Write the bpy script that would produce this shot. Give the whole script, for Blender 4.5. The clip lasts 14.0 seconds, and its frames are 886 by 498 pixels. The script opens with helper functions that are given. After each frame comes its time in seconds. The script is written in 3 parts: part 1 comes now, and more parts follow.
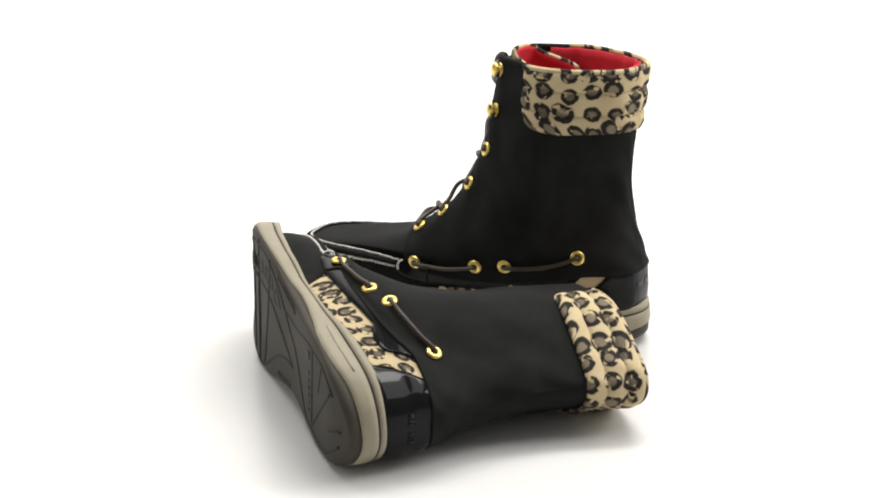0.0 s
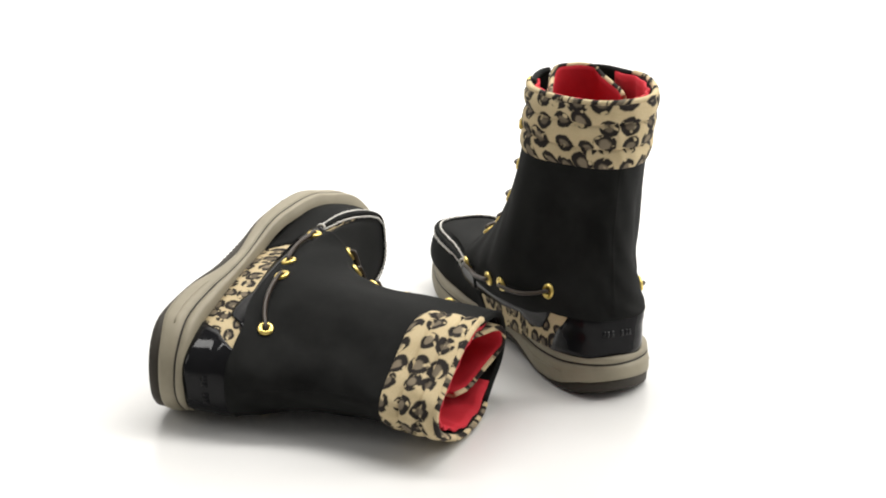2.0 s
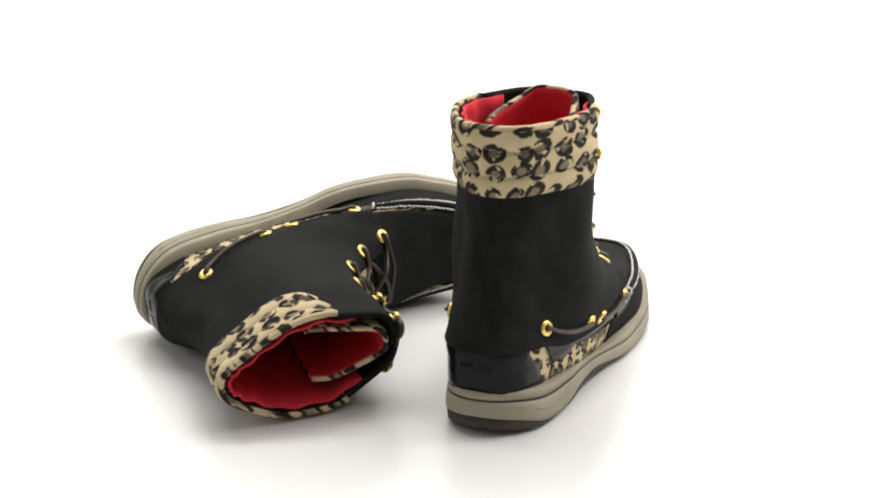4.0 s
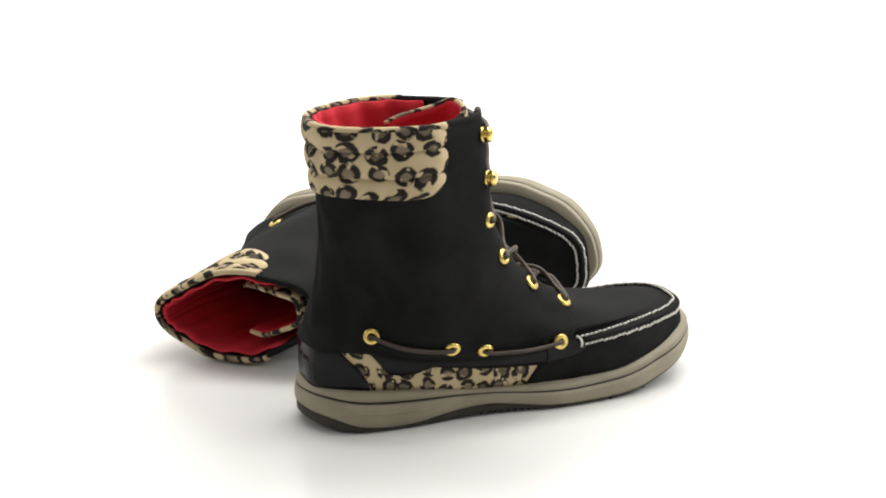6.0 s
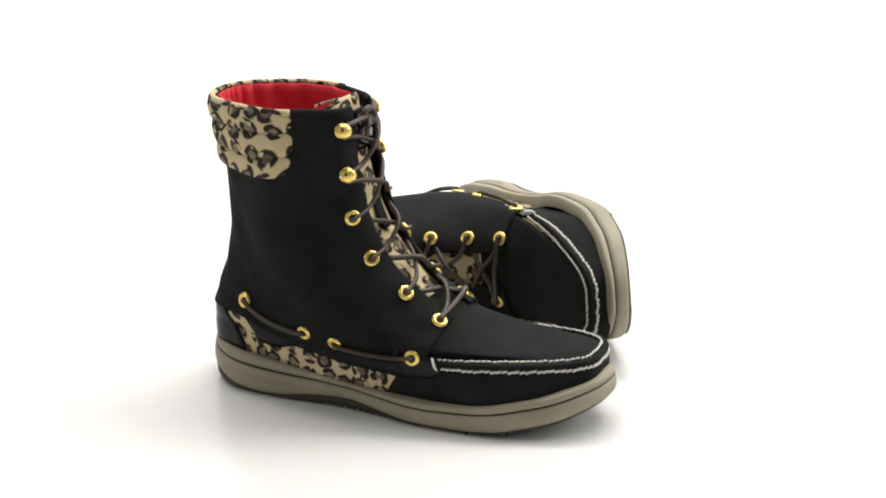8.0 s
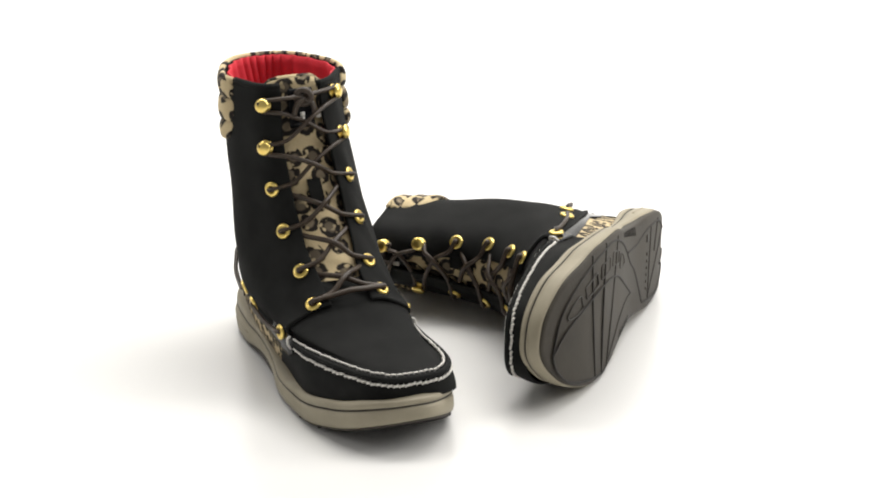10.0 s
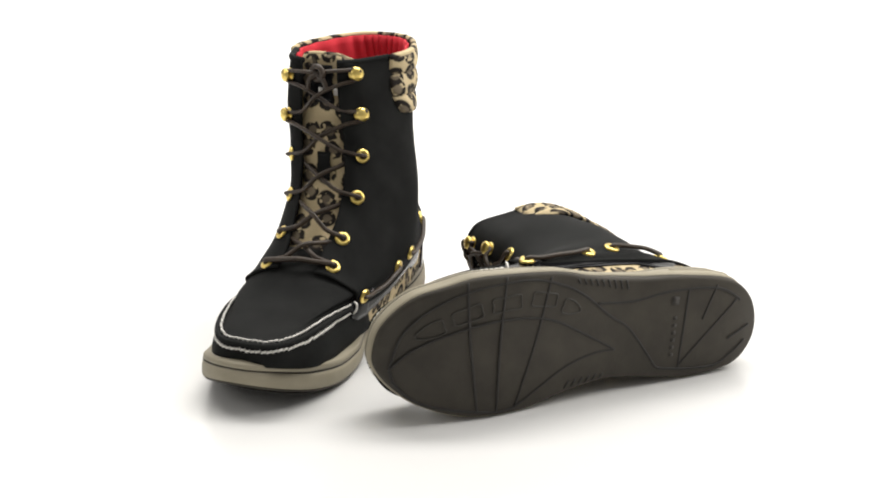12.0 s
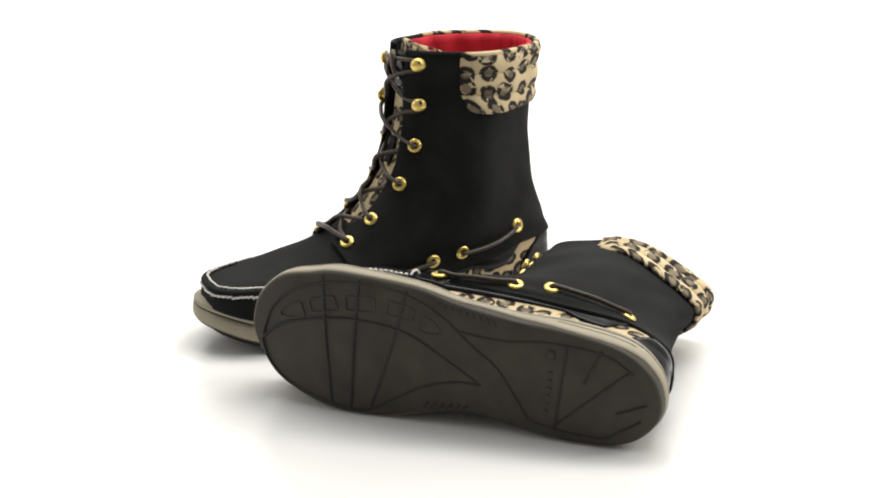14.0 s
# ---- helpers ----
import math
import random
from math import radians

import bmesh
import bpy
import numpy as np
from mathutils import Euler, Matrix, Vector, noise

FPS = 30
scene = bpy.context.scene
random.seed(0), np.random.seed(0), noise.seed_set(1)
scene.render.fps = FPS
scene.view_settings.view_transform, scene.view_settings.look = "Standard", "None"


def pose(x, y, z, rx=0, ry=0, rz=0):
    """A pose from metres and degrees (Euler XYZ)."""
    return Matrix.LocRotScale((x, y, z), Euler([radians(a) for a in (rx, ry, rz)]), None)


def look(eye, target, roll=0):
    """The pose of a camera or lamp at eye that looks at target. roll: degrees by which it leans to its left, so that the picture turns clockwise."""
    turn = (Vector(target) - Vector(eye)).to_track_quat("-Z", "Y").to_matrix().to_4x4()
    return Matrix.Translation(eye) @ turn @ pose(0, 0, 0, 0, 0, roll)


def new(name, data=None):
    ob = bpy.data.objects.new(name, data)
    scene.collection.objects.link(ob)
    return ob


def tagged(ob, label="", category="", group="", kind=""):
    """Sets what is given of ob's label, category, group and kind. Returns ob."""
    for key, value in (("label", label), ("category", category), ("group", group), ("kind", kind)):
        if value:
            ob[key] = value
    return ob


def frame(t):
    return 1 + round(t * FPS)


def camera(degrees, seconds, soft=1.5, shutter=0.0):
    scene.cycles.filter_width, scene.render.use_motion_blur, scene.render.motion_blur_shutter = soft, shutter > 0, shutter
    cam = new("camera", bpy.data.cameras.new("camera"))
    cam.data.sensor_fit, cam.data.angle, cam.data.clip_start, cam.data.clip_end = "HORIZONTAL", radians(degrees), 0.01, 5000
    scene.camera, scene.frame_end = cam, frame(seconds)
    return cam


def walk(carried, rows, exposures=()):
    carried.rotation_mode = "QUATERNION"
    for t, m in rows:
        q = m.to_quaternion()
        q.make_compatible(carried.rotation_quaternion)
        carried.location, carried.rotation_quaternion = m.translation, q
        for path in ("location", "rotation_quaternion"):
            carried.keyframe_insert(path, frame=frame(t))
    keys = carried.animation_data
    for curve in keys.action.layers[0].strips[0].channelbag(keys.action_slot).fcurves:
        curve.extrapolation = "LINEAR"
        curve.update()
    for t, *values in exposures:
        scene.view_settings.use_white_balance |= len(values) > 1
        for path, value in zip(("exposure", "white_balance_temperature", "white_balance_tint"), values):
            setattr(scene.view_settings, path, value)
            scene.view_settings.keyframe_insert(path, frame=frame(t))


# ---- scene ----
# The camera stands still before a slow turntable; the boots turn with it.
TILT, YAW = radians(18.57), radians(0.261)
EYE = Vector((0.0, -1.09, 0.4380))
AIM = EYE + Vector((math.sin(YAW) * math.cos(TILT), math.cos(YAW) * math.cos(TILT), -math.sin(TILT)))
cam = camera(28.99, 14.0, soft=1.95)
walk(cam, [(0.0, look(EYE, AIM, -0.395)), (14.0, look(EYE, AIM, -0.395))])

# The turn in degrees as the slightly uneven table gives it, by seconds.
TURNS = {0.0: 0.11, 0.5: 10.09, 1.0: 22.04, 1.5: 32.34, 2.0: 42.23, 2.5: 51.95, 3.0: 64.07, 5.5: 117.96, 6.0: 130.36, 6.5: 140.95, 7.0: 151.35, 7.5: 162.11,
         8.0: 174.64, 8.5: 185.20, 11.0: 241.1, 11.5: 253.5, 12.0: 264.45, 12.5: 275.04, 13.0: 286.98, 13.5: 297.52, 14.0: 308.71}


# ---- light ----
world = bpy.data.worlds.new("studio")
scene.world = world
world.use_nodes = True
world.node_tree.nodes["Background"].inputs[0].default_value = (1.0, 0.985, 0.96, 1)
world.node_tree.nodes["Background"].inputs[1].default_value = 0.27


def softbox(name, eye, target, width, height, power, colour=(1, 0.98, 0.95)):
    data = bpy.data.lights.new(name, "AREA")
    data.shape, data.size, data.size_y, data.energy, data.color = "RECTANGLE", width, height, power, colour
    ob = new(name, data)
    ob.matrix_world = look(eye, target)
    return ob


softbox("softbox_top", (0.6, 0.22, 1.6), (0, 0, 0), 1.7, 1.1, 16.5)
softbox("softbox_right", (1.45, 0.15, 0.85), (0, 0, 0.1), 0.6, 0.8, 13)
softbox("softbox_left", (-1.6, -0.1, 0.95), (0, 0, 0.1), 0.5, 0.8, 4)
softbox("softbox_back", (0.0, 0.7, 2.1), (0.0, 2.0, 0.4), 2.6, 0.8, 75)

# ---- materials ----


def material(name):
    m = bpy.data.materials.new(name)
    m.use_nodes = True
    return m, m.node_tree.nodes, m.node_tree.links, m.node_tree.nodes["Principled BSDF"]


def noise_node(n, l, scale, detail=4, rough=0.55, coords="Object"):
    tc = n.new("ShaderNodeTexCoord")
    t = n.new("ShaderNodeTexNoise")
    t.inputs["Scale"].default_value, t.inputs["Detail"].default_value, t.inputs["Roughness"].default_value = scale, detail, rough
    l.new(tc.outputs[coords], t.inputs["Vector"])
    return t


def ramp(n, l, source, stops):
    r = n.new("ShaderNodeValToRGB")
    e = r.color_ramp.elements
    while len(e) < len(stops):
        e.new(0.5)
    for el, (pos, col) in zip(e, stops):
        el.position, el.color = pos, (*col, 1)
    l.new(source, r.inputs[0])
    return r


def bumped(n, l, p, height, strength, distance):
    b = n.new("ShaderNodeBump")
    b.inputs["Strength"].default_value, b.inputs["Distance"].default_value = strength, distance
    l.new(height, b.inputs["Height"])
    l.new(b.outputs[0], p.inputs["Normal"])
    return b


def surface(name, a, b, scale, rough, metal=0.0, bump=0.2, grain=900, depth=0.0004, coat=0.0, sheen=0.0, gloss=0.5):
    """Two-tone blotched surface with a fine grain."""
    m, n, l, p = material(name)
    big = noise_node(n, l, scale)
    l.new(ramp(n, l, big.outputs[0], [(0.3, a), (0.7, b)]).outputs[0], p.inputs["Base Color"])
    fine = noise_node(n, l, grain, 3)
    bumped(n, l, p, fine.outputs[0], bump, depth)
    rr = n.new("ShaderNodeMapRange")
    rr.inputs[3].default_value, rr.inputs[4].default_value = rough * 0.85, min(1, rough * 1.15)
    l.new(big.outputs[0], rr.inputs[0])
    l.new(rr.outputs[0], p.inputs["Roughness"])
    p.inputs["Metallic"].default_value = metal
    p.inputs["Coat Weight"].default_value = coat
    p.inputs["Coat Roughness"].default_value = 0.06
    p.inputs["Specular IOR Level"].default_value = gloss
    p.inputs["Sheen Weight"].default_value = sheen
    p.inputs["Sheen Roughness"].default_value = 0.5
    return m


def leopard(name, cell):
    """Printed calf hair: tan ground, broken dark rosettes with brown hearts. Cell is the rosettes' spacing in metres."""
    m, n, l, p = material(name)
    tc = n.new("ShaderNodeTexCoord")

    def texture(kind, scale, **values):
        t = n.new(kind)
        t.inputs["Scale"].default_value = scale
        for key, value in values.items():
            t.inputs[key.title()].default_value = value
        return t

    def maths(op, a, b):
        t = n.new("ShaderNodeMath")
        t.operation = op
        for k, v in enumerate((a, b)):
            if isinstance(v, float):
                t.inputs[k].default_value = v
            else:
                l.new(v, t.inputs[k])
        return t.outputs[0]

    def blend(factor, a, b):
        t = n.new("ShaderNodeMix")
        t.data_type = "RGBA"
        l.new(factor, t.inputs["Factor"])
        l.new(a, t.inputs["A"])
        t.inputs["B"].default_value = (*b, 1)
        return t.outputs["Result"]

    warp = texture("ShaderNodeTexNoise", 2.6 / cell, detail=2)
    l.new(tc.outputs["UV"], warp.inputs["Vector"])
    off = n.new("ShaderNodeVectorMath")
    off.operation = "MULTIPLY_ADD"
    off.inputs[1].default_value = (cell * 0.20,) * 3
    l.new(warp.outputs["Color"], off.inputs[0])
    l.new(tc.outputs["UV"], off.inputs[2])
    v = texture("ShaderNodeTexVoronoi", 1 / cell, randomness=0.42)
    v.voronoi_dimensions = "2D"
    l.new(off.outputs[0], v.inputs["Vector"])
    sep = n.new("ShaderNodeSeparateColor")
    l.new(v.outputs["Color"], sep.inputs[0])
    size = maths("ADD", maths("MULTIPLY", sep.outputs[0], 0.34), 0.90)
    d = maths("MULTIPLY", v.outputs["Distance"], size)
    outer = ramp(n, l, d, [(0.44, (1, 1, 1)), (0.50, (0, 0, 0))]).outputs[0]
    heart = ramp(n, l, d, [(0.19, (1, 1, 1)), (0.27, (0, 0, 0))]).outputs[0]
    gap = texture("ShaderNodeTexNoise", 2.7 / cell, detail=1)
    l.new(tc.outputs["UV"], gap.inputs["Vector"])
    gaps = ramp(n, l, gap.outputs[0], [(0.37, (0, 0, 0)), (0.43, (1, 1, 1))]).outputs[0]
    petals = maths("MULTIPLY", outer, gaps)
    marks = petals
    hair = texture("ShaderNodeTexNoise", 1400, detail=2)
    l.new(tc.outputs["UV"], hair.inputs["Vector"])
    tone = texture("ShaderNodeTexNoise", 60, detail=2)
    l.new(tc.outputs["UV"], tone.inputs["Vector"])
    tan = ramp(n, l, maths("ADD", maths("MULTIPLY", hair.outputs[0], 0.6), maths("MULTIPLY", tone.outputs[0], 0.4)), [(0.35, (0.50, 0.395, 0.225)), (0.65, (0.64, 0.525, 0.325))]).outputs[0]
    dark_on = blend(marks, tan, (0.020, 0.016, 0.014))
    inside = maths("MULTIPLY", heart, maths("ADD", maths("MULTIPLY", sep.outputs[1], 0.5), 0.5))
    l.new(blend(inside, dark_on, (0.235, 0.190, 0.130)), p.inputs["Base Color"])
    bumped(n, l, p, hair.outputs[0], 0.4, 0.0006)
    p.inputs["Roughness"].default_value = 0.8
    p.inputs["Specular IOR Level"].default_value = 0.2
    return m


NUBUCK = surface("black_nubuck", (0.0052, 0.0055, 0.0051), (0.0158, 0.0161, 0.0153), 38, 0.85, bump=0.35, grain=1800, gloss=0.14)
PATENT = surface("black_patent", (0.006, 0.006, 0.007), (0.009, 0.009, 0.010), 60, 0.10, bump=0.10, grain=130, depth=0.0008, coat=0.24, gloss=0.04)
LEOPARD = leopard("leopard_collar_hair", 0.0158)
LEOPARD_SMALL = leopard("leopard_panel_hair", 0.0130)
RED = surface("red_lining", (0.50, 0.022, 0.035), (0.62, 0.034, 0.050), 60, 0.75, bump=0.5, grain=700, gloss=0.2)
TAN_RUBBER = surface("tan_rubber", (0.262, 0.232, 0.162), (0.320, 0.284, 0.205), 50, 0.6, bump=0.15, grain=600)
DARK_RUBBER = surface("dark_rubber", (0.037, 0.032, 0.025), (0.056, 0.049, 0.038), 40, 0.6, bump=0.35, grain=500, gloss=0.25)
GROOVE = surface("groove_rubber", (0.012, 0.010, 0.008), (0.018, 0.015, 0.012), 50, 0.7)
TREAD_MARK = surface("tread_mark_rubber", (0.026, 0.022, 0.017), (0.036, 0.031, 0.025), 50, 0.6)
GOLD = surface("gold_brass", (0.86, 0.63, 0.17), (0.93, 0.72, 0.24), 200, 0.30, metal=1.0, bump=0.05)
CORD = surface("brown_rawhide", (0.026, 0.016, 0.009), (0.054, 0.035, 0.021), 260, 0.45, bump=0.4, grain=700)
THREAD = surface("white_thread", (0.62, 0.59, 0.54), (0.78, 0.76, 0.71), 300, 0.8)
SWEEP = surface("white_sweep", (0.725, 0.72, 0.705), (0.765, 0.76, 0.745), 2, 0.25, bump=0.03, grain=120)

# ---- mesh helpers ----


def linked(name, bm, mat, parent=None, label="", smooth=True):
    me = bpy.data.meshes.new(name)
    bmesh.ops.recalc_face_normals(bm, faces=bm.faces)
    bm.to_mesh(me)
    bm.free()
    if smooth:
        me.polygons.foreach_set("use_smooth", [True] * len(me.polygons))
    me.materials.append(mat)
    ob = new(name, me)
    if parent:
        ob.parent = parent
    if label:
        ob["label"] = label
    return ob


def part(name, bm, mat, parent, label=""):
    return linked(name, bm, mat, parent, label)


def sheet(rows, closed=False, uv=None, thick=0.0):
    """A bmesh skin over rows of points; with a thickness, a closed shell below it (along the rows' own normals)."""
    bm = bmesh.new()
    layer = bm.loops.layers.uv.new("UVMap") if uv else None
    nr, nc = len(rows), len(rows[0])

    def skin(points, flip):
        vs = [[bm.verts.new(p) for p in r] for r in points]
        for i in range(nr - 1):
            for j in range(nc if closed else nc - 1):
                k = (j + 1) % nc
                ids = [(i, j), (i, k), (i + 1, k), (i + 1, j)]
                if flip:
                    ids.reverse()
                try:
                    f = bm.faces.new([vs[a][b] for a, b in ids])
                except ValueError:
                    continue
                if uv:
                    for loop, (a, b) in zip(f.loops, ids):
                        loop[layer].uv = uv[a][b]
        return vs

    top = skin(rows, False)
    if thick:
        under = []
        for i in range(nr):
            line = []
            for j in range(nc):
                a = Vector(rows[min(i + 1, nr - 1)][j]) - Vector(rows[max(i - 1, 0)][j])
                jn, jp = ((j + 1) % nc, (j - 1) % nc) if closed else (min(j + 1, nc - 1), max(j - 1, 0))
                b = Vector(rows[i][jn]) - Vector(rows[i][jp])
                nrm = b.cross(a)
                if nrm.length < 1e-12:
                    nrm = Vector((0, 0, 0))
                else:
                    nrm.normalize()
                line.append(Vector(rows[i][j]) + nrm * thick)
            under.append(line)
        low = skin(under, True)
        edge = []
        if closed:
            edge = [[(0, j) for j in range(nc)] + [(0, 0)], [(nr - 1, j) for j in range(nc)] + [(nr - 1, 0)]]
        else:
            edge = [[(0, j) for j in range(nc)] + [(i, nc - 1) for i in range(1, nr)]
                    + [(nr - 1, j) for j in range(nc - 2, -1, -1)] + [(i, 0) for i in range(nr - 2, -1, -1)]]
        for ring in edge:
            for (a, b), (c, d) in zip(ring, ring[1:]):
                try:
                    f = bm.faces.new([top[a][b], low[a][b], low[c][d], top[c][d]])
                except ValueError:
                    continue
                if uv:
                    for loop, (e, g) in zip(f.loops, ((a, b), (a, b), (c, d), (c, d))):
                        loop[layer].uv = uv[e][g]
    bmesh.ops.remove_doubles(bm, verts=bm.verts, dist=1e-6)
    return bm


def spline(points, n, closed=False):
    """Catmull-Rom through the points, n steps from each to the next."""
    pts = [Vector(p) for p in points]
    out = []
    m = len(pts)
    for i in range(m if closed else m - 1):
        if closed:
            p0, p1, p2, p3 = pts[i - 1], pts[i], pts[(i + 1) % m], pts[(i + 2) % m]
        else:
            p0, p1, p2, p3 = pts[max(i - 1, 0)], pts[i], pts[i + 1], pts[min(i + 2, m - 1)]
        for k in range(n):
            t = k / n
            out.append(0.5 * (2 * p1 + (p2 - p0) * t + (2 * p0 - 5 * p1 + 4 * p2 - p3) * t * t + (3 * p1 - p0 - 3 * p2 + p3) * t ** 3))
    if not closed:
        out.append(pts[-1])
    return out


def tube(points, radius, sides=8, closed=False, flat=1.0, bm=None, printed=False):
    """A round or flattened cord along the points."""
    bm = bm or bmesh.new()
    pts = [Vector(p) for p in points]
    m = len(pts)
    rings, up = [], Vector((0.13, 0.21, 0.97)).normalized()
    for i, p in enumerate(pts):
        a, b = (pts[i - 1], pts[(i + 1) % m]) if closed else (pts[max(i - 1, 0)], pts[min(i + 1, m - 1)])
        d = (b - a).normalized()
        s = d.cross(up).normalized()
        up = s.cross(d).normalized()
        r = radius(i / max(1, m - 1)) if callable(radius) else radius
        rings.append([bm.verts.new(p + r * (math.cos(k * math.tau / sides) * s + flat * math.sin(k * math.tau / sides) * up)) for k in range(sides)])
    for i in range(m if closed else m - 1):
        q = rings[(i + 1) % m]
        for k in range(sides):
            bm.faces.new((rings[i][k], rings[i][(k + 1) % sides], q[(k + 1) % sides], q[k]))
    if not closed:
        bm.faces.new(rings[0])
        bm.faces.new(rings[-1])
    if printed:
        layer = bm.loops.layers.uv.new("UVMap")
        for f in bm.faces:
            for loop in f.loops:
                p = loop.vert.co
                loop[layer].uv = (p.x + 0.7 * p.y, p.z + 0.6 * p.y)
    return bm


def catmull(keys, h):
    """Smooth reading of a table of rows at the real index h."""
    i = min(max(int(h), 0), len(keys) - 2)
    t = h - i
    rows = [keys[min(max(i + k, 0), len(keys) - 1)] for k in (-1, 0, 1, 2)]
    return tuple(0.5 * (2 * b + (c - a) * t + (2 * a - 5 * b + 4 * c - d) * t * t + (3 * b - a - 3 * c + d) * t ** 3) for a, b, c, d in zip(*rows))


def smooth(a, b, x):
    t = min(1, max(0, (x - a) / (b - a)))
    return t * t * (3 - 2 * t)


# ---- the boot ----
# Rings of the upper, from the sole to the rim and past it for the tongue: back x, back z, front x, front z, half width at heel, middle and ball, squareness.
RINGS = [
    (-0.112, 0.010, 0.143, 0.012, 0.0375, 0.035, 0.0455, 0.57),
    (-0.1125, 0.026, 0.1460, 0.029, 0.0380, 0.0375, 0.0468, 0.58),
    (-0.1130, 0.037, 0.1440, 0.0425, 0.038, 0.040, 0.0405, 0.58),
    (-0.1125, 0.043, 0.1335, 0.0460, 0.038, 0.0415, 0.0360, 0.58),
    (-0.1118, 0.049, 0.1005, 0.0488, 0.0375, 0.0430, 0.0440, 0.55),
    (-0.1108, 0.056, 0.0765, 0.0532, 0.037, 0.0440, 0.0445, 0.58),
    (-0.1085, 0.066, 0.0565, 0.0615, 0.0350, 0.0448, 0.0420, 0.60),
    (-0.1038, 0.082, 0.0325, 0.0785, 0.0305, 0.0445, 0.0390, 0.62),
    (-0.1002, 0.102, 0.0145, 0.101, 0.0285, 0.0425, 0.0370, 0.62),
    (-0.0993, 0.127, 0.0040, 0.126, 0.0285, 0.0402, 0.0355, 0.62),
    (-0.1010, 0.152, -0.0015, 0.154, 0.0295, 0.0382, 0.0340, 0.62),
    (-0.1040, 0.190, -0.0060, 0.190, 0.0330, 0.0368, 0.0315, 0.62),
    (-0.1045, 0.206, -0.0070, 0.206, 0.0330, 0.0368, 0.0310, 0.62),
]
RIM = 11
TOP = len(RINGS) - 1
FINE = [catmull(RINGS, k / 100) for k in range(100 * TOP + 1)]


def ring(h):
    k = min(max(h, 0), TOP) * 100
    i = min(int(k), 100 * TOP - 1)
    return [a + (b - a) * (k - i) for a, b in zip(FINE[i], FINE[i + 1])]


def between(table):
    """A function that reads z at x from a table of (x, z)."""
    def read(x):
        for (x0, z0), (x1, z1) in zip(table, table[1:]):
            if x < x1:
                return z0 + (z1 - z0) * max(0, x - x0) / (x1 - x0)
        return table[-1][1]
    return read


class Boot:
    """A left boot about x (toe), y (outer side) and z (up); side -1 makes the right one. sag: whether its inner side is pressed flat by lying on it."""

    def __init__(self, side, sag):
        self.side, self.sag = side, sag

    def body(self, q, h, out=0.0):
        if out:
            e = 1e-3
            a = self.body(q + e, h) - self.body(q - e, h)
            hb = min(h + 0.02, TOP)
            b = self.body(q, hb) - self.body(q, hb - 0.04)
            n = a.cross(b) * -self.side
            return self.body(q, h) + n.normalized() * out
        if q > 1:
            q -= 2
        if q < -1:
            q += 2
        u = abs(q)
        u = u - 0.6 * math.sin(math.tau * u) / math.tau
        xb, zb, xf, zf, wh, wm, wb, pw = ring(h)
        s = (1 - math.cos(math.pi * u)) / 2
        pw += 0.38 * smooth(4, 8, h) * (1 - 0.6 * smooth(9.8, 11, h)) * (1 - smooth(0.15, 0.5, u))
        k = min(1, max(0, (u - 0.25) / 0.5))
        w = (wh + (wm - wh) * smooth(0, 0.5, k)) if k < 0.5 else (wm + (wb - wm) * smooth(0.5, 1, k))
        y = w * max(0, math.sin(math.pi * u)) ** pw * (1 if q >= 0 else -1)
        x, z = xb + (xf - xb) * s, zb + (zf - zb) * s
        lean = -0.0008 + 0.0052 * smooth(0.06, 0.18, z) + 0.0035 * smooth(0.09, 0.18, z) * smooth(0.55, 0.85, u)
        if y > 0:
            y += 0.004 * smooth(0.10, 0.16, z) * smooth(0.42, 0.6, u) * (1 - smooth(0.85, 1.0, u))
        y += lean - 0.0085 * smooth(0.07, 0.145, x)
        if self.sag:
            # pressed flat against what it lies on
            soft = smooth(0.09, 0.19, z)
            y *= 0.90 - 0.22 * soft if y > 0 else 1
            y *= 1 - 0.08 * soft * smooth(-0.045, -0.005, x) if y > 0 else 1
            y *= 1 - 0.38 * soft * (1 - smooth(-0.11, -0.055, x))
            x = -0.05 + (x + 0.05) * (1 + (0.28 if x > -0.05 else 0.05) * soft)
            z += 0.003 * smooth(0.14, 0.19, z) * (1 - smooth(-0.06, -0.01, x))
            floor_y = -0.0338 - 0.102 * x
            d = y - floor_y
            y = floor_y + 0.5 * (d + math.sqrt(d * d + 0.000009))
        return Vector((x, y * self.side, z))

    def level(self, q, g):
        """The ring at which, going up at q, g(x, z) turns positive."""
        a, b = 0.0, float(TOP)
        for _ in range(16):
            m = (a + b) / 2
            p = self.body(q, m)
            if g(p.x, p.z) > 0:
                b = m
            else:
                a = m
        return (a + b) / 2

    def at(self, x, z, inner=False):
        """The q and h of the point of one side at x and z."""
        q, h = 0.5, 5.0
        for _ in range(40):
            h = self.level(q, lambda X, Z: Z - z)
            a, b = 0.01, 0.99
            for _ in range(18):
                m = (a + b) / 2
                if self.body(m, h).x < x:
                    a = m
                else:
                    b = m
            q = (a + b) / 2
            if abs(self.body(q, h).z - z) < 1e-5:
                break
        return (-q if inner else q), h

    def across(self, z, y):
        """The q and h of the point of the front at height z and distance y from the middle."""
        a, b = 0.5, 1.0
        sign = 1 if y > 0 else -1
        for _ in range(20):
            m = (a + b) / 2
            h = self.level(m * sign, lambda X, Z: Z - z)
            if self.body(m * sign, h).y * self.side * sign > abs(y):
                a = m
            else:
                b = m
        return m * sign, h

